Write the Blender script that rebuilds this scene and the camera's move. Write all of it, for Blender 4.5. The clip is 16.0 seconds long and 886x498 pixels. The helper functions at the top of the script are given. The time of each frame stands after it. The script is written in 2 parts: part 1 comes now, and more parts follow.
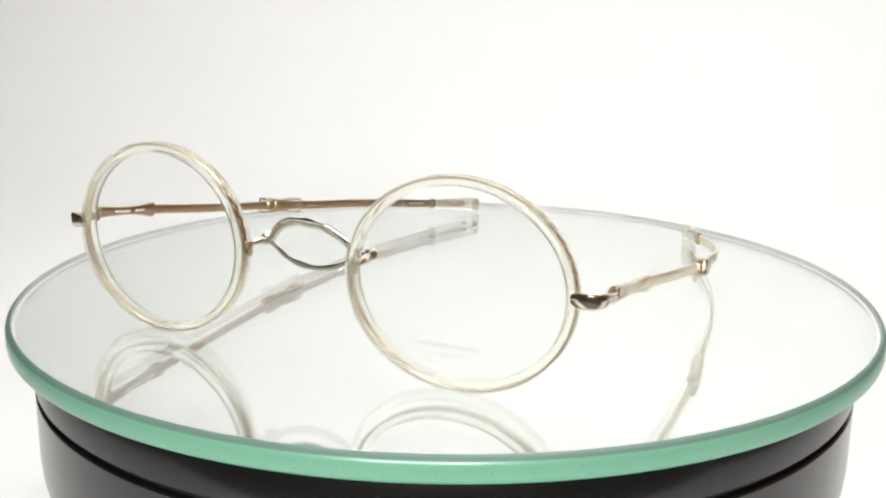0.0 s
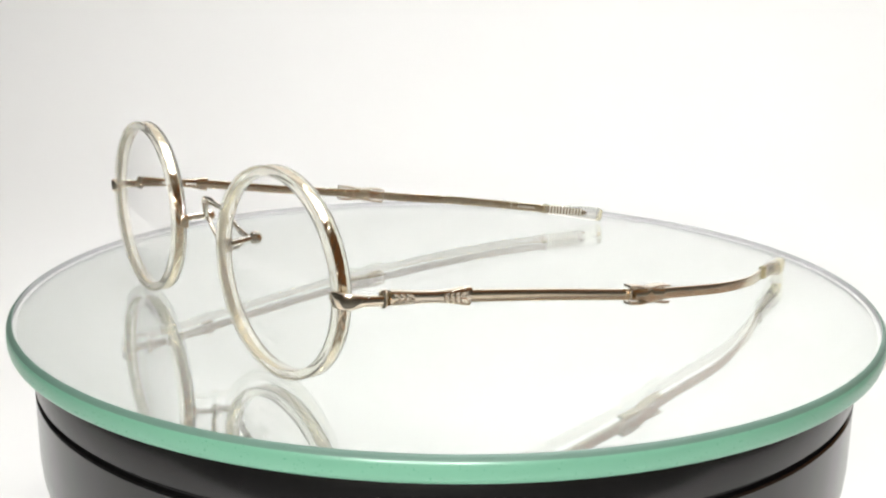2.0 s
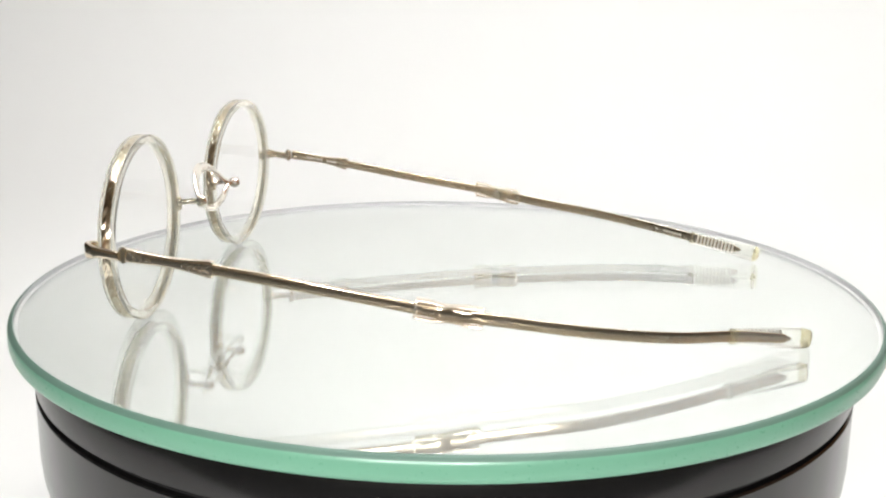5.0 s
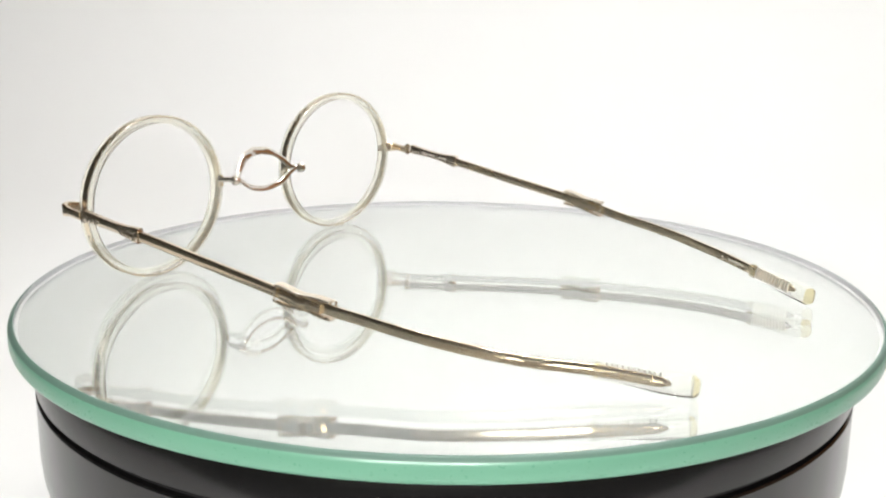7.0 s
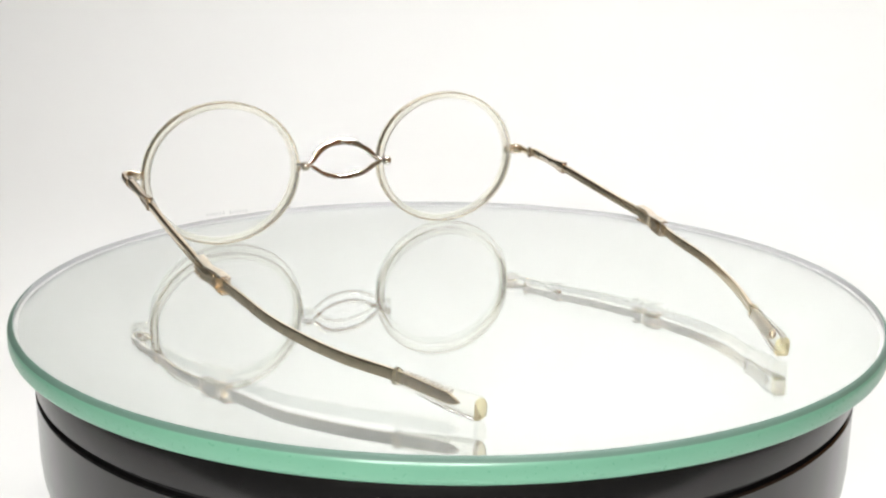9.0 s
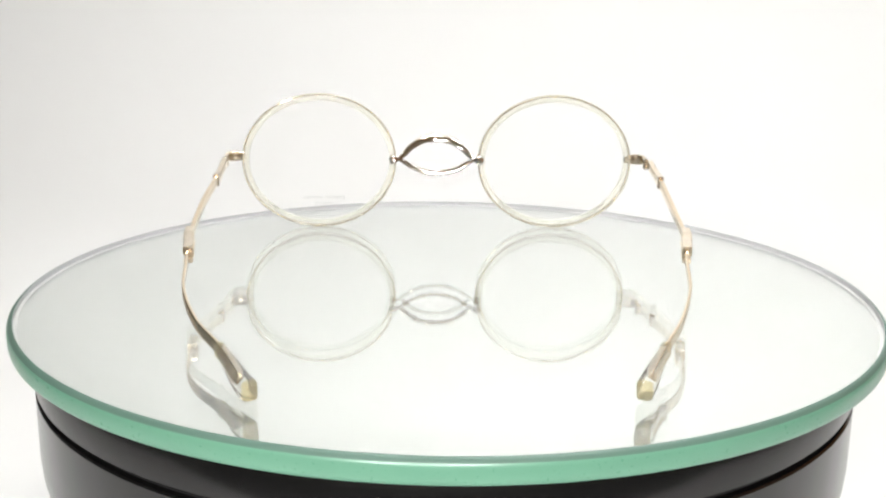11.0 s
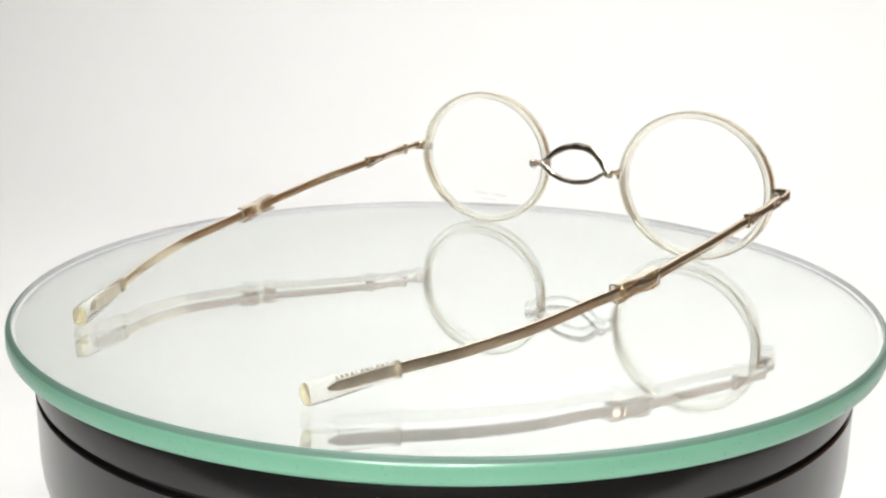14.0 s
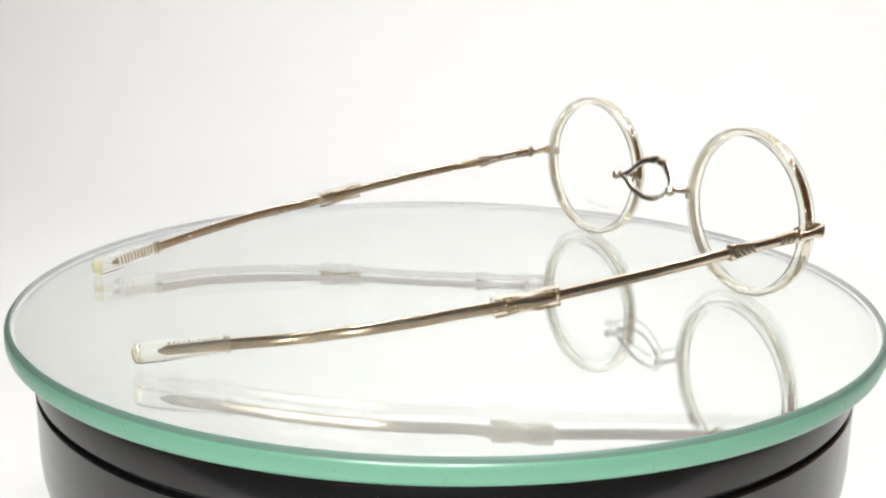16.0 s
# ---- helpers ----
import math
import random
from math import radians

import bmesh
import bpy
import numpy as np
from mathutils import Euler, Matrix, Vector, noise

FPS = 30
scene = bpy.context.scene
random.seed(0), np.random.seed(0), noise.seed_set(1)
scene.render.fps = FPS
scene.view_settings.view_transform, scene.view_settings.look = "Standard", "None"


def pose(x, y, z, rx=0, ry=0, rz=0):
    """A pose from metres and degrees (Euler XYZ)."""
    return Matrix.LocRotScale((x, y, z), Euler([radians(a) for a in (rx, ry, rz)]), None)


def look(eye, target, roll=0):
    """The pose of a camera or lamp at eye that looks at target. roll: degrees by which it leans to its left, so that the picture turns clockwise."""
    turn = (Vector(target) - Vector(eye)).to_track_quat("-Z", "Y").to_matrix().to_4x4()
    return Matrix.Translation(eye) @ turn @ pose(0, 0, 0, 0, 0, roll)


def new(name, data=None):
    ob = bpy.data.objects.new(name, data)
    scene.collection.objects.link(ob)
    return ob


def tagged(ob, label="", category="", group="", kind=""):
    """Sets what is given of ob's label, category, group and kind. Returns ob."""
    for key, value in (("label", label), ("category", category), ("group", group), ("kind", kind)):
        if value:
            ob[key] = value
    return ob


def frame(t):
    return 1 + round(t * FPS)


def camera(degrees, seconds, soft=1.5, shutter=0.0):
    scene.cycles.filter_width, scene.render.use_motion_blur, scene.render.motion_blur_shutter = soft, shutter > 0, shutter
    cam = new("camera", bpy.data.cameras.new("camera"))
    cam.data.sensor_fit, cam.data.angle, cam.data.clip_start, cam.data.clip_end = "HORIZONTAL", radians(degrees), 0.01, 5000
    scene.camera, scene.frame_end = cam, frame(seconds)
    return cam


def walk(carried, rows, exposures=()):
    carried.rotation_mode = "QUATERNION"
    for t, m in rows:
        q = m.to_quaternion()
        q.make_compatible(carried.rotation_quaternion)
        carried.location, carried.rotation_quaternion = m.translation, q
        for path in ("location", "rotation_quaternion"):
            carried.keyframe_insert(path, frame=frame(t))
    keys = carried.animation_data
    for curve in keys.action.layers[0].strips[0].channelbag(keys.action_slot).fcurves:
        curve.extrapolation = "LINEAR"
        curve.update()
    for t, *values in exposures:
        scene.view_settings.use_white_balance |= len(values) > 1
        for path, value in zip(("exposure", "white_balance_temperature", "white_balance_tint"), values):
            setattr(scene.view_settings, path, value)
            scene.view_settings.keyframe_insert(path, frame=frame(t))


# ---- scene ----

# ---- camera: stands still on a small tripod before the turntable ----
cam = camera(43.97, 16.0, soft=2.2)
EYE, PITCH, YAW = Vector((0.0, -0.27168, 0.07643)), radians(13.952), radians(-0.228)
AIM = EYE + Vector((math.sin(YAW) * math.cos(PITCH), math.cos(YAW) * math.cos(PITCH), -math.sin(PITCH)))
VIEW = look(EYE, AIM, 0.719)
walk(cam, [(0.0, VIEW), (16.0, VIEW)], exposures=[(0.0, 0.0), (16.0, 0.0)])

TURN_START, TURN_RATE = -28.479, -13.612      # degrees, degrees a second
PLATE_R, PLATE_T = 0.106, 0.0051              # glass plate
FLOOR_Z = -0.085


# ---- light: unseen lamps added under an assumed white booth roof, a dim room in front ----
world = bpy.data.worlds.new("world")
scene.world = world
world.use_nodes = True
world.node_tree.nodes["Background"].inputs[0].default_value = (0.55, 0.6, 0.65, 1)
world.node_tree.nodes["Background"].inputs[1].default_value = 0.15


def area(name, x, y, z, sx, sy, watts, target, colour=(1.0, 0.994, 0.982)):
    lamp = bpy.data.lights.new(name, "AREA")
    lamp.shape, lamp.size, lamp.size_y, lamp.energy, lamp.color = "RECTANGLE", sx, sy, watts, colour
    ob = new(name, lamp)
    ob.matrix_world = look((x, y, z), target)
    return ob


for k in range(4):      # unseen rear row, added to shine down on the sweep
    area("unseen_led", -0.06 + 0.17 * k, 0.21, 0.79, 0.05, 0.05, 0.60, (-0.08 + 0.15 * k, 0.32, 0.0))
for k in range(5):      # unseen front row, added to wash the back of the sweep
    area("unseen_led", -0.18 + 0.13 * k, -0.04, 0.79, 0.045, 0.045, 1.61 if k < 2 else 1.48, (-0.20 + 0.13 * k, 0.72, -0.08))
# unseen pair beside the camera, placed from the highlights on the temples
area("unseen_led", -0.09, -0.43, 0.112, 0.025, 0.025, 0.82, (0.0, 0.10, 0.02))
area("unseen_led", 0.025, -0.43, 0.112, 0.025, 0.025, 0.95, (0.0, 0.10, 0.02))


# added fill that lifts the unseen room walls for the metal to reflect
area("room_fill", 0.0, 0.35, 1.44, 0.9, 0.9, 26.0, (0.0, 0.35, 0.0), (1.0, 0.96, 0.90))


# ---- materials ----
def material(name, colour, rough=0.5, metal=0.0, spread=0.08, scale=400.0, fine=0.0, fine_scale=3000.0, **more):
    """A Principled surface whose colour and roughness vary at two scales, with a fine relief."""
    m = bpy.data.materials.new(name)
    m.use_nodes = True
    nt = m.node_tree
    b = nt.nodes["Principled BSDF"]
    b.inputs["Metallic"].default_value = metal
    for key, value in more.items():
        b.inputs[key.replace("_", " ")].default_value = value
    tc = nt.nodes.new("ShaderNodeTexCoord")
    big, small = nt.nodes.new("ShaderNodeTexNoise"), nt.nodes.new("ShaderNodeTexNoise")
    big.inputs["Scale"].default_value, small.inputs["Scale"].default_value = scale, fine_scale
    big.inputs["Detail"].default_value, small.inputs["Detail"].default_value = 4, 2
    nt.links.new(tc.outputs["Object"], big.inputs["Vector"])
    nt.links.new(tc.outputs["Object"], small.inputs["Vector"])
    mix = nt.nodes.new("ShaderNodeMix")
    mix.data_type = "RGBA"
    dark = [c * (1 - spread) for c in colour] + [1]
    lite = [min(1.0, c * (1 + spread)) for c in colour] + [1]
    mix.inputs["A"].default_value, mix.inputs["B"].default_value = dark, lite
    nt.links.new(big.outputs["Fac"], mix.inputs["Factor"])
    nt.links.new(mix.outputs["Result"], b.inputs["Base Color"])
    rr = nt.nodes.new("ShaderNodeMapRange")
    rr.inputs["To Min"].default_value, rr.inputs["To Max"].default_value = rough * 0.75, rough * 1.25
    nt.links.new(small.outputs["Fac"], rr.inputs["Value"])
    nt.links.new(rr.outputs["Result"], b.inputs["Roughness"])
    if fine:
        bump = nt.nodes.new("ShaderNodeBump")
        bump.inputs["Strength"].default_value, bump.inputs["Distance"].default_value = fine, 0.0002
        nt.links.new(small.outputs["Fac"], bump.inputs["Height"])
        nt.links.new(bump.outputs["Normal"], b.inputs["Normal"])
    return m


def clear(name, colour, rough=0.0, ior=1.49, passes=1.0):
    m = bpy.data.materials.new(name)
    m.use_nodes = True
    b = m.node_tree.nodes["Principled BSDF"]
    b.inputs["Base Color"].default_value = (*colour, 1)
    b.inputs["Roughness"].default_value = rough
    b.inputs["IOR"].default_value = ior
    b.inputs["Transmission Weight"].default_value = passes
    b.inputs["Coat Weight"].default_value, b.inputs["Coat Roughness"].default_value = (0.6, 0.02) if passes < 1 else (0.0, 0.02)
    return m


FABRIC = material("booth_fabric", (0.86, 0.86, 0.85), 0.9, spread=0.015, scale=6, fine=0.05, fine_scale=900)
# colours of the unseen room, set by what the metal has to reflect
ROOM_GREY = material("grey_room_plaster", (0.085, 0.087, 0.083), 0.9, spread=0.1, scale=3, fine=0.1, fine_scale=60)
ROOM_BROWN = material("brown_room_surface", (0.36, 0.17, 0.07), 0.8, spread=0.15, scale=5, fine=0.1, fine_scale=60)
ROOM = material("room_plaster", (0.35, 0.27, 0.185), 0.9, spread=0.1, scale=3, fine=0.1, fine_scale=60)
GLASS = clear("plate_glass", (0.984, 1.0, 0.991), 0.0, 1.42)
# One glass edge in three colours; light through the glass is put into them.
GROUND_GLASS = material("ground_glass_edge", (0.150, 0.350, 0.240), 0.30, Transmission_Weight=0.0, spread=0.05, scale=60, fine=0.03, fine_scale=1500)
EDGE_INSIDE = material("grey_edge_inside", (0.30, 0.30, 0.32), 0.5, spread=0.04, scale=60)
CHAMFER = material("darkened_chamfer", (0.115, 0.20, 0.16), 0.4, spread=0.05, scale=60)
# Partly diffuse: a veil put in to pale the reflections and even the plate.
MIRROR = material("veiled_silver_mirror", (0.848, 0.862, 0.846), 0.03, 0.84, spread=0.01, scale=20)
BLACK = material("black_plastic", (0.006, 0.0058, 0.0058), 0.2, spread=0.25, scale=50, Coat_Weight=0.12, Coat_Roughness=0.08)
VOID = material("matt_black", (0.006, 0.006, 0.006), 0.8, spread=0.1)
ACETATE = clear("clear_acetate", (0.997, 0.985, 0.90), 0.035, 1.14, 0.86)
TIP_CLEAR = clear("clear_temple_tip", (0.997, 0.992, 0.95), 0.03, 1.13, 0.94)
# Yellow from looking along the plastic's depth, put into end and band colours.
TIP_END = clear("tip_depth_tint", (0.985, 0.92, 0.66), 0.06, 1.14, 0.84)
TIP_BAND = clear("tip_refraction_tint", (0.985, 0.95, 0.76), 0.05, 1.13, 0.90)
LENS = clear("demo_lens", (0.998, 0.997, 0.994), 0.0, 1.10)
GOLD = material("gold_wire", (0.84, 0.745, 0.59), 0.13, 1.0, spread=0.10, scale=700, fine=0.25, fine_scale=2600)
POLISHED = material("polished_gold", (0.87, 0.815, 0.73), 0.08, 1.0, spread=0.06, scale=700, fine=0.22, fine_scale=1100)
BRUSHED = material("brushed_antique_gold", (0.80, 0.68, 0.51), 0.14, 1.0, spread=0.10, scale=250, fine_scale=9000)
SLEEVE = material("polished_antique_gold", (0.83, 0.73, 0.59), 0.12, 1.0, spread=0.10, scale=600, fine=0.06, fine_scale=3000)
# Gold lightened for the clasp rails: what they reflect is put into the colour.
EDGE_GOLD = material("brightened_gold", (0.85, 0.76, 0.63), 0.26, 1.0, spread=0.08, scale=800)
PRINT = material("grey_print", (0.45, 0.44, 0.43), 0.7, spread=0.1, Alpha=0.07)
MARKING = material("dull_marking", (0.50, 0.46, 0.40), 0.6, spread=0.1)
PALE_RIBS = material("pale_ribs", (0.78, 0.74, 0.66), 0.6, spread=0.1)


# ---- mesh helpers ----
def part(name, bm, mat, parent=None, label="", smooth=True, sharp=38):
    """Links a bmesh as one mesh object under a thing or a part."""
    me = bpy.data.meshes.new(name)
    bmesh.ops.recalc_face_normals(bm, faces=bm.faces)
    bm.to_mesh(me)
    bm.free()
    for one in (mat if isinstance(mat, (list, tuple)) else [mat]):
        me.materials.append(one)
    if smooth:
        me.polygons.foreach_set("use_smooth", [True] * len(me.polygons))
        me.set_sharp_from_angle(angle=radians(sharp))
    ob = new(name, me)
    ob.parent = parent
    if label:
        tagged(ob, label)
    return ob


def loft(rings, closed=False, bm=None):
    """Joins rings of points into a skin; open ends are capped."""
    bm = bm or bmesh.new()
    vs = [[bm.verts.new(p) for p in ring] for ring in rings]
    n = len(vs[0])
    last = len(vs) if closed else len(vs) - 1
    for i in range(last):
        a, b = vs[i], vs[(i + 1) % len(vs)]
        for j in range(n):
            bm.faces.new((a[j], a[(j + 1) % n], b[(j + 1) % n], b[j]))
    if not closed:
        bm.faces.new(vs[0][::-1])
        bm.faces.new(vs[-1])
    return bm


def lathe(profile, steps=160):
    """Turns a closed outline of (radius, height) round the z axis."""
    return loft([[(r * math.cos(a), r * math.sin(a), z) for r, z in profile]
                 for a in (2 * math.pi * k / steps for k in range(steps))], closed=True)


def disc_solid(profile, steps=160):
    """Turns an outline of (radius, height), open to the axis, round the z axis and caps it."""
    return loft([[(r * math.cos(2 * math.pi * k / steps), r * math.sin(2 * math.pi * k / steps), z) for k in range(steps)]
                 for r, z in profile])


def rounded(w, h, r, n=3):
    """A rounded rectangle of half sizes w, h as (side, up) offsets."""
    out = []
    for cx, cy, a0 in ((w - r, h - r, 0), (-w + r, h - r, 90), (-w + r, -h + r, 180), (w - r, -h + r, 270)):
        for k in range(n + 1):
            a = radians(a0 + 90 * k / n)
            out.append((cx + r * math.cos(a), cy + r * math.sin(a)))
    return out


def smooth_path(points, per=6):
    """A Catmull-Rom curve through the points."""
    p = [Vector(x) for x in points]
    p = [2 * p[0] - p[1]] + p + [2 * p[-1] - p[-2]]
    out = []
    for i in range(1, len(p) - 2):
        for k in range(per):
            t = k / per
            a, b, c, d = p[i - 1], p[i], p[i + 1], p[i + 2]
            out.append(0.5 * (2 * b + (c - a) * t + (2 * a - 5 * b + 4 * c - d) * t * t + (3 * b - a - 3 * c + d) * t ** 3))
    return out + [p[-2]]


def sweep(path, outline, up=Vector((0, 0, 1)), bm=None):
    """Sweeps an outline along a path; outline is a list of (side, up) or a function of 0..1 that returns one."""
    rings = []
    for i, p in enumerate(path):
        t = (path[min(i + 1, len(path) - 1)] - path[max(i - 1, 0)]).normalized()
        side = t.cross(up).normalized()
        u = side.cross(t).normalized()
        o = outline(i / (len(path) - 1)) if callable(outline) else outline
        rings.append([p + side * a + u * b for a, b in o])
    return loft(rings, bm=bm)


def ball(centre, r, bm=None, seg=16):
    bm = bm or bmesh.new()
    bmesh.ops.create_uvsphere(bm, u_segments=seg, v_segments=seg // 2 + 2, radius=r, matrix=Matrix.Translation(centre))
    return bm


def block(centre, sx, sy, sz, bevel=0.0, turn=None, bm=None):
    """A bevelled block; turn is an optional rotation matrix."""
    one = bmesh.new()
    bmesh.ops.create_cube(one, size=1.0)
    bmesh.ops.scale(one, vec=(sx, sy, sz), verts=one.verts)
    if bevel:
        bmesh.ops.bevel(one, geom=one.edges[:], offset=bevel, segments=2, affect="EDGES", profile=0.5)
    bmesh.ops.transform(one, matrix=Matrix.Translation(centre) @ (turn or Matrix()), verts=one.verts)
    if bm is None:
        return one
    tmp = bpy.data.meshes.new("tmp")
    one.to_mesh(tmp)
    one.free()
    bm.from_mesh(tmp)
    bpy.data.meshes.remove(tmp)
    return bm


# ---- the booth: one white sweep of fabric; side panel, roof and bars are unseen additions ----
BOOTH_X, BOOTH_FRONT, BOOTH_BACK, BOOTH_TOP = 0.55, -0.20, 0.72, 0.80


def backdrop():
    r = 0.22
    prof = [(BOOTH_FRONT - 0.02, FLOOR_Z), (0.2, FLOOR_Z)]
    prof += [(BOOTH_BACK - r + r * math.sin(radians(a)), FLOOR_Z + r - r * math.cos(radians(a))) for a in range(0, 91, 6)]
    prof += [(BOOTH_BACK, BOOTH_TOP)]
    back = [(y + 0.004 * (1 if z > FLOOR_Z + r else 0), z - 0.004) for y, z in prof]
    bm = loft([[(x, y, z) for y, z in prof + back[::-1]] for x in (-0.43, 0.43)])
    tagged(part("backdrop", bm, FABRIC), "seamless white fabric sweep curving up behind the turntable", "backdrop", kind="structure")


def booth_shell():
    depth, mid = BOOTH_BACK - BOOTH_FRONT, (BOOTH_BACK + BOOTH_FRONT) / 2
    high, zc = BOOTH_TOP - FLOOR_Z, (BOOTH_TOP + FLOOR_Z) / 2
    # unseen panel at the right, added as a bright patch in the temples' reflections
    for name, s, y0, y1 in (("east_reflector", 1, 0.32, 0.72),):
        tagged(part(name, block((s * 0.51, (y0 + y1) / 2, zc), 0.006, y1 - y0, high), FABRIC, smooth=False),
               "unseen plain white panel added for the metal to reflect", "wall", kind="structure")
    # unseen roof, added to bounce light and block the fill above it
    tagged(part("ceiling", block((0, mid, BOOTH_TOP + 0.006), 2 * BOOTH_X + 0.02, depth, 0.006), FABRIC, smooth=False),
           "unseen plain white roof added to bounce light and hold off the room's", "ceiling", kind="structure")
    # unseen housings for the added lamps, not lit themselves
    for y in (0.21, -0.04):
        bar = tagged(new("unseen_bar"), "unseen white bar added under the roof above the lamps", "lamp", "LED bars of the booth")
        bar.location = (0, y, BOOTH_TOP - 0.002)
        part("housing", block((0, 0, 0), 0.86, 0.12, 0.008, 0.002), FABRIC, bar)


def room():
    """The unseen dim room in which the booth stands, behind the camera; wall colours tint the metal's reflections."""
    low, high = FLOOR_Z - 0.008, 1.5
    mid, tall = (low + high) / 2, high - low
    for name, c, s in (("wall_south", (0, -1.55, mid), (3.2, 0.1, tall)), ("wall_north", (0, 1.55, mid), (3.2, 0.1, tall)),
                       ("wall_room_west", (-1.65, 0, mid), (0.1, 3.2, tall)), ("wall_room_east", (1.65, 0, mid), (0.1, 3.2, tall)),
                       ("ceiling_room", (0, 0, high + 0.05), (3.4, 3.2, 0.1)), ("floor", (0, 0, low - 0.05), (3.4, 3.2, 0.1))):
        finish, look_of = {"wall_room_west": (ROOM_GREY, "plain dim grey wall of the room"), "floor": (ROOM_GREY, "plain dim grey floor of the room"),
                           "wall_room_east": (ROOM_BROWN, "unseen plain brown wall, coloured for the metal to reflect")}.get(name, (ROOM, "plain dim beige surface of the room"))
        tagged(part(name, block(c, *s), finish, smooth=False), look_of, name.split("_")[0], kind="structure")


backdrop()
booth_shell()
room()


# ---- the turntable ----
def turntable_base():
    base = tagged(new("turntable_base"), "glossy black round plastic turntable base under the glass", "turntable")
    base.location = (-0.0003, 0, FLOOR_Z)
    h = -FLOOR_Z
    r = 0.1004
    top, split, foot = h - PLATE_T - 0.0006, h - 0.0162, 0.0
    part("top_ring", disc_solid([(r - 0.002, split + 0.0007), (r - 0.0004, split + 0.0007), (r, split + 0.0011), (r, top - 0.0012), (r - 0.0004, top - 0.0004),
                                 (r - 0.0014, top)]), BLACK, base)
    part("groove", disc_solid([(r - 0.0019, split - 0.002), (r - 0.0019, split + 0.001)]), VOID, base, "narrow dark gap round the base")
    part("body", disc_solid([(r - 0.024, foot), (r - 0.021, foot + 0.003), (r - 0.0150, foot + 0.022), (r - 0.0085, foot + 0.033), (r - 0.0050, foot + 0.0375), (r - 0.0028, foot + 0.0410), (r - 0.0011, foot + 0.0450), (r - 0.0003, foot + 0.0490), (r, foot + 0.0530), (r, split - 0.0011), (r - 0.0004, split - 0.0007),
                             (r - 0.002, split - 0.0007)]), BLACK, base)
    return base


def glass_plate():
    """A round mirrored plate: clear glass with a silvered back, chamfered and ground round its edge."""
    plate = tagged(new("mirror_plate"), "round mirrored glass plate with a pale green ground edge", "turntable plate")
    R, T = PLATE_R, PLATE_T
    pane = part("glass", disc_solid([(R - 0.0012, -T), (R - 0.0012, 0.0)], 200), GLASS, plate, "clear glass", sharp=15)
    pane.visible_shadow = False
    bm = lathe([(R - 0.0014, -T + 0.00002), (R - 0.0007, -T), (R - 0.0002, -T + 0.0005), (R, -T + 0.0012), (R, -0.0016), (R - 0.00022, -0.0009),
                (R - 0.0006, -0.0004), (R - 0.0010, -0.00008), (R - 0.0014, -0.00004)], 200)
    # coloured by face: green outside, grey within, shaded darker on the chamfer
    for f in bm.faces:
        r, z = f.calc_center_median().xy.length, f.calc_center_median().z
        f.material_index = 1 if r < R - 0.0013 else 2 if z > -0.0010 else 0
    part("ground_edge", bm, [GROUND_GLASS, EDGE_INSIDE, CHAMFER], plate, "pale green ground edge, rounded above", sharp=35)
    part("silvering", disc_solid([(R - 0.0022, -T - 0.0004), (R - 0.0022, -T - 0.0001)], 200), [MIRROR], plate, "bright silver mirror backing", sharp=15)
    return plate


turntable_base()
PLATE = glass_plate()
PLATE.location = (0, 0, 0)


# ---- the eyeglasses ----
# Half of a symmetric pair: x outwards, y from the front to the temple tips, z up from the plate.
RIM_A, RIM_B = 0.02360, 0.02070
RIMS = {1: (0.03601, -0.06492, 0.02074, 3.71, 0.48), -1: (0.03655, -0.06538, 0.02080, 1.97, 0.96)}   # centre, wrap and tilt in degrees
# Centre lines of the two temples, slightly bent against each other by wear: x outwards, y, z.
TEMPLES = {
    1: ((0.0638, -0.0570, 0.0214), (0.0634, -0.0400, 0.0191), (0.0634, -0.0180, 0.0160), (0.0621, 0.0092, 0.01155), (0.0606, 0.0210, 0.00986),
        (0.0580, 0.0370, 0.0078), (0.05215, 0.0530, 0.0057), (0.0448, 0.0660, 0.0043), (0.0390, 0.0780, 0.0026), (0.0356, 0.0840, 0.00205)),
    -1: ((0.0648, -0.0570, 0.0217), (0.0645, -0.0400, 0.0194), (0.0634, -0.0180, 0.0160), (0.0615, 0.0092, 0.01227), (0.0591, 0.0210, 0.01055),
         (0.0562, 0.0370, 0.00857), (0.0508, 0.0530, 0.00647), (0.0445, 0.0660, 0.00479), (0.0391, 0.0780, 0.0032), (0.0363, 0.0840, 0.00226)),
}
LINES = {s: smooth_path(points, 12) for s, points in TEMPLES.items()}


def temple_path(s, y0, y1, inward=0.0, steps=40):
    """The stretch of a temple's centre line from y0 to y1, moved inwards."""
    ys = [p.y for p in LINES[s]]
    out = []
    for k in range(steps + 1):
        y = y0 + (y1 - y0) * k / steps
        x, z = (float(np.interp(y, ys, [p[i] for p in LINES[s]])) for i in (0, 2))
        out.append(Vector((s * (x - inward), y, z)))
    return out


def rim_frame(s):
    """Centre, across, up and normal (to the rear) of a rim."""
    x, y, z, wrap, tilt = RIMS[s]
    w, t = radians(wrap), radians(tilt)
    ex = Vector((s * math.cos(w), math.sin(w), 0))
    ez = Vector((0, math.sin(t), math.cos(t)))
    rear = ex.cross(ez).normalized()
    rear = rear if rear.y > 0 else -rear
    return Vector((s * x, y, z)), ex, ez, rear


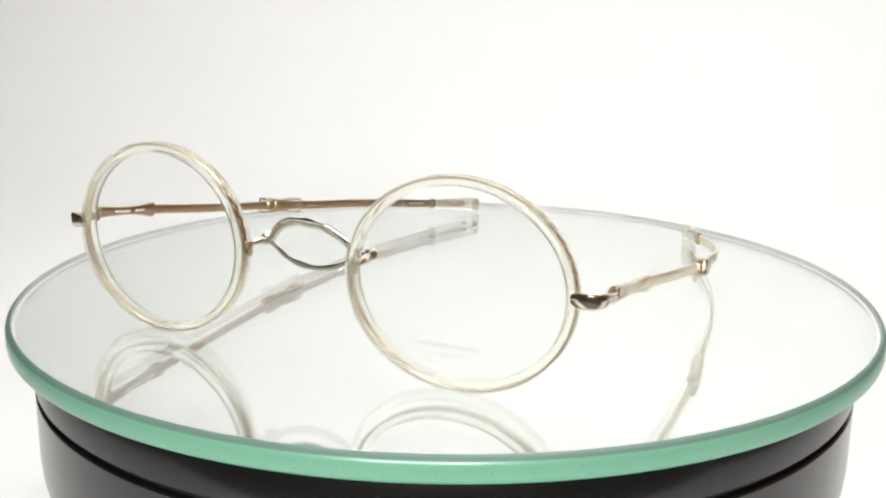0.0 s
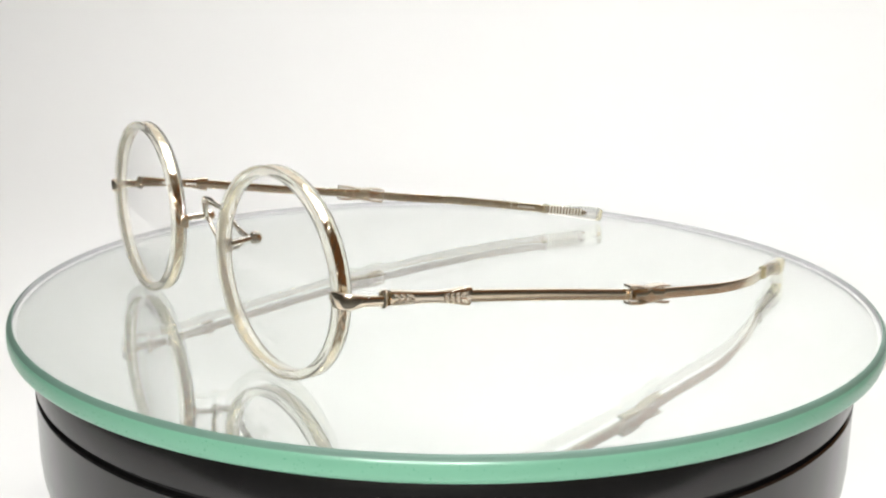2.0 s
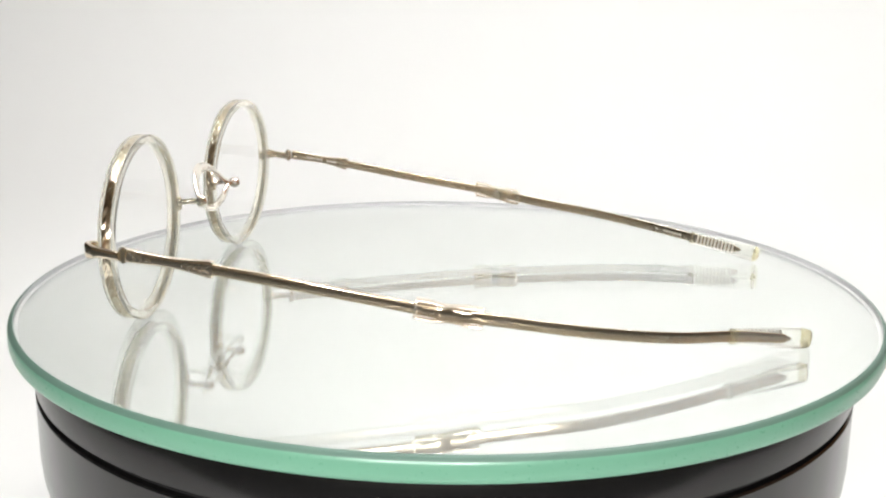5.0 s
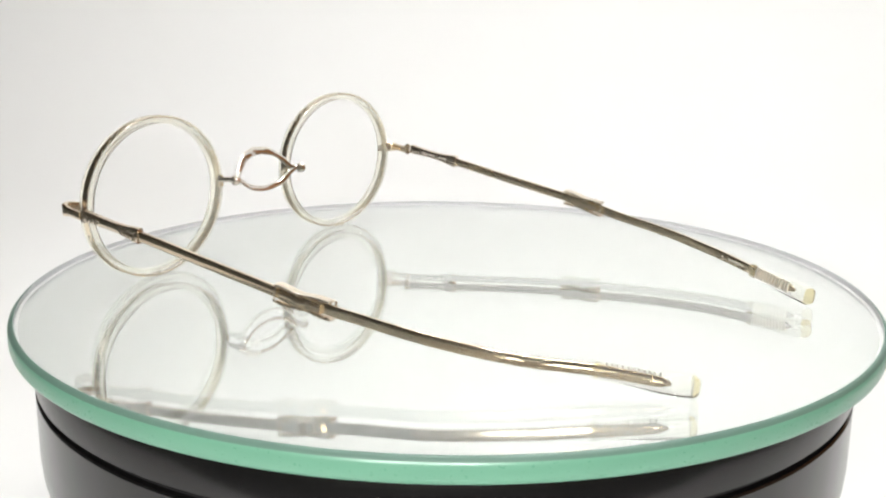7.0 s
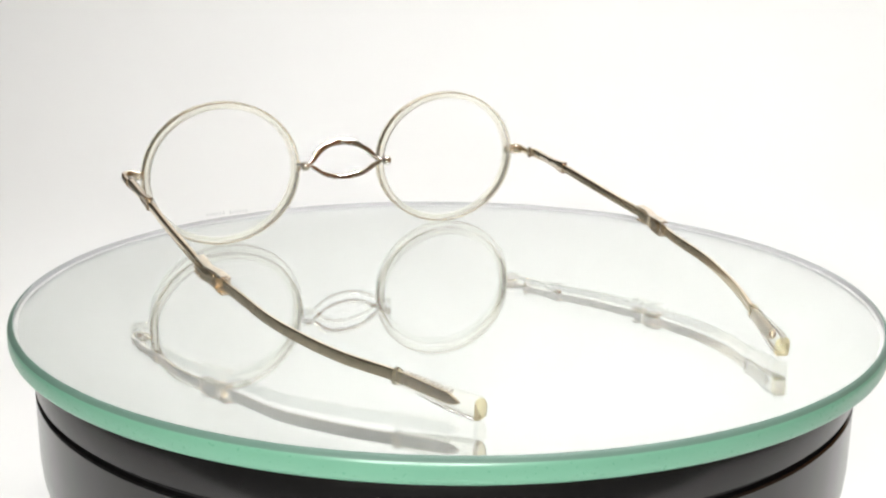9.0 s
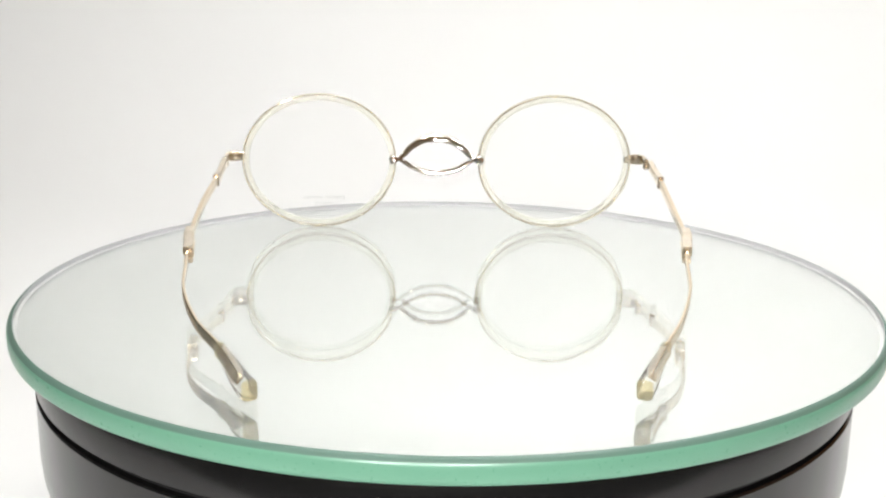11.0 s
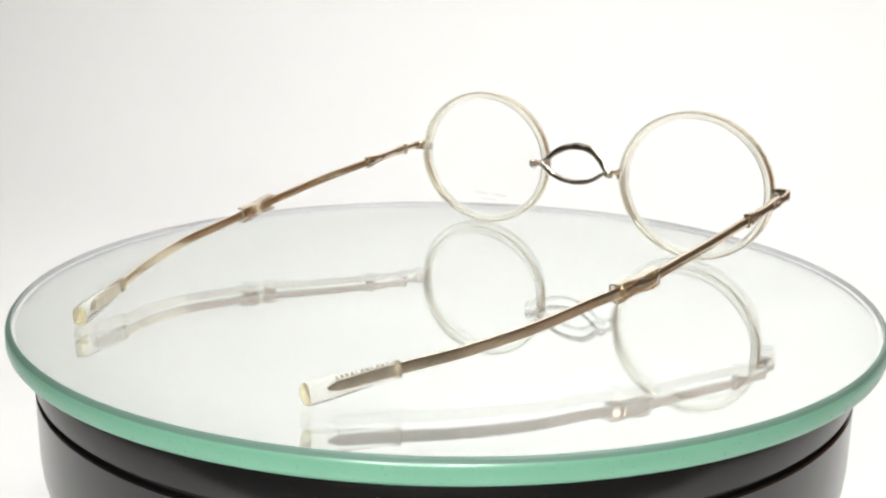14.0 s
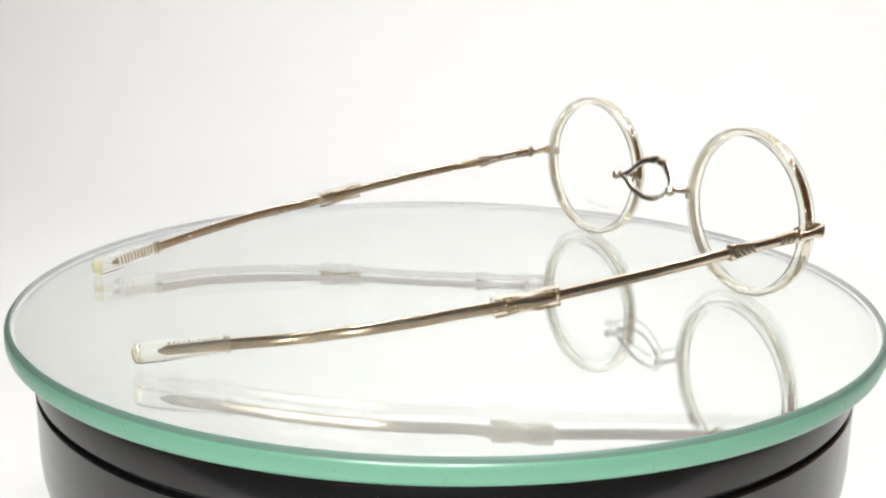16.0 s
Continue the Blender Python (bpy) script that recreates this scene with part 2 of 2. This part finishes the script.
def ring(s, profile, steps=120):
    """Runs an outline of (out, rear) offsets round a rim's ellipse."""
    c, ex, ez, rear = rim_frame(s)
    rings = []
    for k in range(steps):
        a = 2 * math.pi * k / steps
        rings.append([c + ex * ((RIM_A + o) * math.cos(a)) + ez * ((RIM_B + o) * math.sin(a)) + rear * d for o, d in profile])
    return loft(rings, closed=True)


def engraved_wire(s, steps=264):
    """The gold band in the rim's groove, cut with slanting notches between two plain edges."""
    c, ex, ez, rear = rim_frame(s)
    across = (-0.00088, -0.00070, -0.00045, -0.00022, 0.0, 0.00022, 0.00045, 0.00070, 0.00088)
    rings = []
    for k in range(steps):
        a = 2 * math.pi * k / steps
        section = [(-0.00055, across[0])]
        for j, d in enumerate(across):
            inner = 0 < j < len(across) - 1
            wave = math.sin(2 * math.pi * (k / 6 + abs(j - 4) * 0.16)) + 0.5 * math.sin(2 * math.pi * k / 22)
            section.append((-0.00016 + (0.00008 * wave - 0.00002 if inner else -0.00008), d))
        section.append((-0.00055, across[-1]))
        rings.append([c + ex * ((RIM_A + o) * math.cos(a)) + ez * ((RIM_B + o) * math.sin(a)) + rear * d for o, d in section])
    return loft(rings, closed=True)


def lens_mesh(s):
    """A thin meniscus that fills the rim."""
    c, ex, ez, rear = rim_frame(s)
    bm, steps, rows = bmesh.new(), 64, 7
    skins = []
    for lift in (-0.0006, 0.0006):
        rows_v = [[bm.verts.new(c + rear * (lift - 0.0009))]]
        for i in range(1, rows + 1):
            f = i / rows
            rows_v.append([bm.verts.new(c + ex * ((RIM_A - 0.0020) * f * math.cos(2 * math.pi * k / steps)) + ez * ((RIM_B - 0.0020) * f * math.sin(2 * math.pi * k / steps))
                                        + rear * (lift - 0.0009 * (1 - f * f))) for k in range(steps)])
        for k in range(steps):
            bm.faces.new((rows_v[0][0], rows_v[1][k], rows_v[1][(k + 1) % steps]))
            for i in range(1, rows):
                bm.faces.new((rows_v[i][k], rows_v[i + 1][k], rows_v[i + 1][(k + 1) % steps], rows_v[i][(k + 1) % steps]))
        skins.append(rows_v[-1])
    for k in range(steps):
        bm.faces.new((skins[0][k], skins[0][(k + 1) % steps], skins[1][(k + 1) % steps], skins[1][k]))
    return bm


def lens_print(s, lens):
    """Two rows of faint unreadable marks low on the lens."""
    c, ex, ez, rear = rim_frame(s)
    turn = Matrix((ex, ez, rear)).transposed().to_4x4()
    random.seed(5)
    for row, (n, width, up) in enumerate(((13, 0.0130, -0.0118), (7, 0.0060, -0.0136))):
        bm = bmesh.new()
        for k in range(n):
            if row == 0 and k == 6:
                continue
            x = -0.0012 - width / 2 + width * (k + 0.5) / n
            f2 = (x / (RIM_A - 0.002)) ** 2 + (up / (RIM_B - 0.002)) ** 2
            p = c + ex * x + ez * up + rear * (-0.0006 - 0.0009 * (1 - f2) - 0.00008)
            block(p, width / n * random.uniform(0.45, 0.7), 0.0009 if row == 0 else 0.0006, 0.00005, turn=turn, bm=bm)
        part("print", bm, PRINT, lens, "faint grey lettering, too small to read", smooth=False)


def leaf(centre, along, up, out, length, width, bm):
    """A small raised leaf of the engraving."""
    n = 10
    base, crest = [], []
    for k in range(n):
        a = 2 * math.pi * k / n
        base.append(bm.verts.new(centre + along * (length / 2 * math.cos(a)) + up * (width / 2 * math.sin(a))))
        crest.append(bm.verts.new(centre + along * (length / 3 * math.cos(a)) + up * (width / 4 * math.sin(a)) + out * 0.00011))
    for k in range(n):
        bm.faces.new((base[k], base[(k + 1) % n], crest[(k + 1) % n], crest[k]))
    bm.faces.new(crest)


def eyeglasses():
    g = tagged(new("eyeglasses"), "round clear-rimmed eyeglasses with antique gold wire temples and bridge", "eyeglasses")
    plastic = [(-0.0021, -0.0012), (-0.0018, -0.0016), (-0.0008, -0.0018), (-0.0002, -0.0017), (0.0, -0.0013), (-0.0001, -0.0010), (-0.0006, -0.0009),
               (-0.0006, 0.0009), (-0.0001, 0.0010), (0.0, 0.0013), (-0.0002, 0.0017), (-0.0008, 0.0018), (-0.0018, 0.0016), (-0.0021, 0.0012)]
    for s in (-1, 1):
        part("rim", ring(s, plastic), ACETATE, g, "clear yellowish acetate rim")
        part("rim_wire", engraved_wire(s), GOLD, g, "engraved gold wire set in the rim's groove")
        lens = part("lens", lens_mesh(s), LENS, g, "clear demo lens")
        lens.visible_shadow = False
        if s > 0:
            lens_print(s, lens)
    bridge(g)
    for s in (-1, 1):
        temple(g, s)
    return g


def bridge(g):
    """Two arches between the balls: the upper one springs up and forward, the lower one hangs down."""
    bx, by, bz = 0.0131, -0.0590, 0.0222
    half_top = [(0.0124, by - 0.0004, bz), (0.0113, by - 0.0012, bz + 0.0003), (0.0098, by - 0.0022, bz + 0.0014), (0.0078, by - 0.0031, bz + 0.0034), (0.0050, by - 0.0040, bz + 0.0051), (0.0024, by - 0.0045, bz + 0.0058)]
    half_low = [(0.0124, by - 0.0004, bz), (0.0112, by - 0.0010, bz - 0.0002), (0.0094, by - 0.0012, bz - 0.0012), (0.0072, by - 0.0013, bz - 0.0026), (0.0042, by - 0.0014, bz - 0.0037)]
    top = [(-x, y, z) for x, y, z in half_top] + [(0, by - 0.0047, bz + 0.0060)] + half_top[::-1]
    low = [(-x, y, z) for x, y, z in half_low] + [(0, by - 0.0015, bz - 0.0042)] + half_low[::-1]

    def oval(w, h, n=12):
        return [(w * math.cos(2 * math.pi * k / n), h * math.sin(2 * math.pi * k / n)) for k in range(n)]

    def blade(wide, thick, lean, n=14):
        """A flattened oval, leaning forward by so many degrees."""
        c, s = math.cos(radians(lean)), math.sin(radians(lean))
        return [(x * c - y * s, x * s + y * c) for x, y in oval(wide, thick, n)]

    def upper(f):
        k = math.sin(math.pi * f) ** 1.5
        return blade(0.00060 + 0.00068 * k, 0.00050 + 0.00004 * k, 57 + 8 * math.sin(38 * f))

    def lower(f):
        k = math.sin(math.pi * f)
        return blade(0.00056 + 0.00034 * k, 0.00050, 57 + 8 * math.sin(33 * f))

    part("bridge_arch", sweep(smooth_path(top, 7), upper), POLISHED, g, "polished gold upper arch of the bridge, a leaf-shaped strip")
    part("bridge_arch", sweep(smooth_path(low, 7), lower), POLISHED, g, "polished gold lower arch of the bridge, a narrow strip")
    for s in (-1, 1):
        pin = [Vector((s * bx, by, bz)), Vector((s * (bx + 0.0002), by - 0.0020, bz)), Vector((s * (bx + 0.0006), by - 0.0042, bz - 0.0002)), Vector((s * (bx + 0.0004), by - 0.0058, bz - 0.0006))]
        post = part("bridge_post", sweep(smooth_path(pin, 5), oval(0.00074, 0.00074)), POLISHED, g)
        part("ball", ball((s * bx, by, bz), 0.00148), POLISHED, post, "polished gold ball")
        part("lug", block((s * (bx - 0.0001), by - 0.0060, bz - 0.0008), 0.0010, 0.0016, 0.0032, 0.0003), GOLD, post, "small gold solder lug on the rim")


def temple(g, s):
    zend = 0.0218
    # end piece: out of the rim, round the corner and back to the hinge
    c, ex, ez, rear = rim_frame(s)
    path = [Vector((s * 0.0590, -0.0654, zend)), Vector((s * 0.0607, -0.0658, zend)), Vector((s * 0.0626, -0.0657, zend)), Vector((s * 0.0640, -0.0645, zend)),
            Vector((s * 0.0643, -0.0622, zend - 0.0001)), Vector((s * 0.0643, -0.0585, zend - 0.0006))]

    def lug(f):
        h = 0.0010 + 0.0006 * math.sin(math.pi * min(1, f * 1.25)) ** 0.8
        return rounded(0.00062, h, 0.0005)

    end = part("end_piece", sweep(smooth_path(path, 6), lug), SLEEVE, g, "polished gold end piece curved round to the hinge")
    hz = temple_path(s, -0.0568, -0.0566, 0, 1)[0].z
    for k in range(3):
        bm = bmesh.new()
        bmesh.ops.create_cone(bm, cap_ends=True, segments=14, radius1=0.00088, radius2=0.00088, depth=0.00082,
                              matrix=Matrix.Translation((s * 0.0637, -0.0578, hz + (k - 1) * 0.00092)))
        part("hinge_barrel", bm, GOLD, end)
    bm = bmesh.new()
    bmesh.ops.create_cone(bm, cap_ends=True, segments=12, radius1=0.0005, radius2=0.0005, depth=0.0034, matrix=Matrix.Translation((s * 0.0637, -0.0578, hz)))
    part("hinge_screw", bm, POLISHED, end)

    # sleeve: waisted, flaring to the rear, engraved outside
    heights = [(0.0, 0.00135), (0.06, 0.00135), (0.14, 0.00128), (0.35, 0.00112), (0.55, 0.00108), (0.75, 0.00130), (0.93, 0.00176), (1.0, 0.00180)]
    def tall(f):
        return float(np.interp(f, [a for a, _ in heights], [b for _, b in heights]))
    path = temple_path(s, -0.0568, -0.0392, steps=28)
    sleeve = part("temple_sleeve", sweep(path, lambda f: rounded(0.00085, tall(f), 0.0004)), SLEEVE, g, "waisted gold sleeve with engraved leaves")
    out = Vector((s, 0, 0))
    along, upv = (path[-1] - path[0]).normalized(), Vector((0, 0, 1))
    for f0, f1, n in ((0.04, 0.30, 4), (0.66, 0.97, 5)):
        for k in range(n):
            f = f0 + (f1 - f0) * (k + 0.5) / n
            p = path[round(f * (len(path) - 1))] + out * 0.00083
            for sg in (-1, 1):
                tilt = Matrix.Rotation(radians(32 * sg * (1 if f > 0.5 else -1)), 3, out)
                bm = bmesh.new()
                leaf(p + upv * (sg * tall(f) * 0.42), tilt @ along, tilt @ upv, out, 0.0019, tall(f) * 0.55, bm)
                part("engraved_leaf", bm, SLEEVE, sleeve, smooth=False)
    bm = bmesh.new()
    for y0, y1, in ((-0.0520, -0.0470), (-0.0455, -0.0425)):
        n = max(3, round((y1 - y0) / 0.0007))
        for k in range(n):
            y = y0 + (y1 - y0) * (k + 0.5) / n
            q = temple_path(s, y, y + 0.0001, 0.00088, 1)[0]
            block(q, 0.00006, (y1 - y0) / n * 0.8, 0.00055, bm=bm, turn=Matrix.Rotation(radians(-7.6), 4, "X"))
    part("marking", bm, MARKING, sleeve, "pale printed marks inside the sleeve", smooth=False)

    # front bar, sliding rear bar, clasp that joins them
    part("temple_bar", sweep(temple_path(s, -0.0400, 0.0125, steps=30), rounded(0.00058, 0.00118, 0.00034)), BRUSHED, g, "antique gold half-round front bar")
    bar = part("sliding_bar", sweep(temple_path(s, 0.0030, 0.0765, 0.00075, 60) + [temple_path(s, 0.0783, 0.0784, 0.00075, 1)[0]],
                                    lambda f: rounded(0.00036, 0.00122 - 0.00022 * max(0.0, (f - 0.8) / 0.2) if f < 0.99 else 0.00025, 0.00020 if f < 0.99 else 0.00012)), BRUSHED, g, "flat antique gold sliding rear bar")
    bm = bmesh.new()
    for y0, y1 in ((0.0555, 0.0558), (0.0575, 0.0625)):
        n = max(1, round((y1 - y0) / 0.0007))
        for k in range(n):
            y = y0 + (y1 - y0) * (k + 0.5) / n
            pa, pb = temple_path(s, y, y + 0.0004, 0.00113, 1)
            d = (pb - pa).normalized()
            rot = d.to_track_quat("Y", "Z").to_matrix().to_4x4()
            block(pa, 0.00006, 0.0005, 0.00055, turn=rot, bm=bm)
    part("marking", bm, MARKING, bar, "pale printed marks inside the bar", smooth=False)
    bm = bmesh.new()
    for k in range(11):
        y = 0.0670 + 0.00092 * k
        pa, pb = temple_path(s, y, y + 0.0004, 0.00112, 1)
        rot = (pb - pa).normalized().to_track_quat("Y", "Z").to_matrix().to_4x4()
        block(pa, 0.00100, 0.00044, 0.00235, 0.00010, rot, bm)
    part("core_ribs", bm, PALE_RIBS, bar, "fine pale ribs on the core of the bar", smooth=False)

    clasp(g, s)

    # clear tip over the end of the bar
    path = temple_path(s, 0.0655, 0.0829, 0.0007, 30)
    def tip(f):
        grow = 0.5 - 0.5 * math.cos(math.pi * min(1.0, f * 1.15))
        close = math.sqrt(max(0.0, 1 - max(0.0, (f - 0.92) / 0.085) ** 2))
        w, h = (0.00100 + 0.00055 * grow), (0.00168 + 0.00045 * grow)
        k = 0.35 + 0.65 * close
        return rounded(w * k, h * k, 0.00092 * k, 4)
    last = path[28:]
    tail_path = [last[0].lerp(last[-1], k / 6) for k in range(7)]
    cover = part("temple_tip", sweep(path[:29], lambda f: tip(f * 28 / 30)), TIP_CLEAR, g, "clear plastic temple tip over the ribbed core")
    # added band: the yellow refracted at the tip's start, given its own colour
    part("refraction_band", sweep(temple_path(s, 0.0652, 0.0660, 0.0007, 3), rounded(0.00101, 0.00170, 0.0007, 4)), TIP_BAND, cover, "added yellow band for the refracted colour at the tip's start")
    part("tip_end", sweep(tail_path, lambda f: tip((28 + 2 * f) / 30)), TIP_END, cover, "rounded end of the tip, tinted for the plastic's depth")


def clasp(g, s):
    """Two loops that share their rails: the front loop opens outwards, the rear one inwards, each with a tapered tongue."""
    y0, y1 = 0.0016, 0.0146
    mid = temple_path(s, y0, y1, 0.00035, 30)
    n = len(mid) - 1

    def shift(f):
        """The rails bend from the outside of the front bar to the inside of the sliding bar."""
        k = min(1.0, max(0.0, (f - 0.32) / 0.36))
        return 0.00040 - 0.00085 * (k * k * (3 - 2 * k))

    def flare(f):
        return 0.00148 + 0.00036 * min(1.0, abs(2 * f - 1) * 1.9) ** 1.6

    def at(f, out=0.0, up=0.0):
        p = mid[0].lerp(mid[-1], f) if f in (0, 1) else mid[round(f * n)]
        return p + Vector((s * (shift(f) + out), 0, up))

    body = part("clasp", sweep([at(i / n, -shift(i / n)) for i in range(9, 22)], rounded(0.00105, 0.00130, 0.0003)), BRUSHED, g, "gold clasp of two loops that joins the two bars")
    for sg in (-1, 1):
        part("rail", sweep([at(i / n, 0.0, sg * flare(i / n)) for i in range(n + 1)], lambda f: rounded(0.00112, 0.00027, 0.00016)), EDGE_GOLD, body, "wavy gold rail")
    for face, order in ((1, range(3, 18)), (-1, range(n - 3, n - 18, -1))):
        run = [at(i / n, face * (0.00112 if abs(k - 7) > 9 else 0.00108)) for k, i in enumerate(order)]
        part("tongue", sweep(run, lambda f: rounded(0.00020, 0.00082 + 0.00072 * f ** 1.7, 0.00012)), BRUSHED, body, "tapered gold tongue")
    for f, face in ((0.0, 1), (1.0, -1)):
        i = 0 if f == 0 else n - 1
        turn = (mid[i + 1] - mid[i]).normalized().to_track_quat("Y", "Z").to_matrix().to_4x4()
        part("end_bar", block(at(f, face * 0.00100), 0.00036, 0.00046, 2 * flare(f) + 0.0002, 0.0001, turn), EDGE_GOLD, body, "bright gold end of the loop")


GLASSES = eyeglasses()


# ---- motion: plate and eyeglasses turn together, clockwise seen from above ----
def motions():
    rows_plate, rows_glasses = [], []
    place_glasses = pose(0.00200, 0, 0, 0, 0, -0.23)
    place_plate = pose(-0.00036, 0.00025, 0)
    for t in range(17):
        spin = pose(0, 0, 0, 0, 0, TURN_START + TURN_RATE * t)
        rows_plate.append((t, spin @ place_plate))
        rows_glasses.append((t, spin @ place_glasses))
    walk(PLATE, rows_plate)
    walk(GLASSES, rows_glasses)


motions()
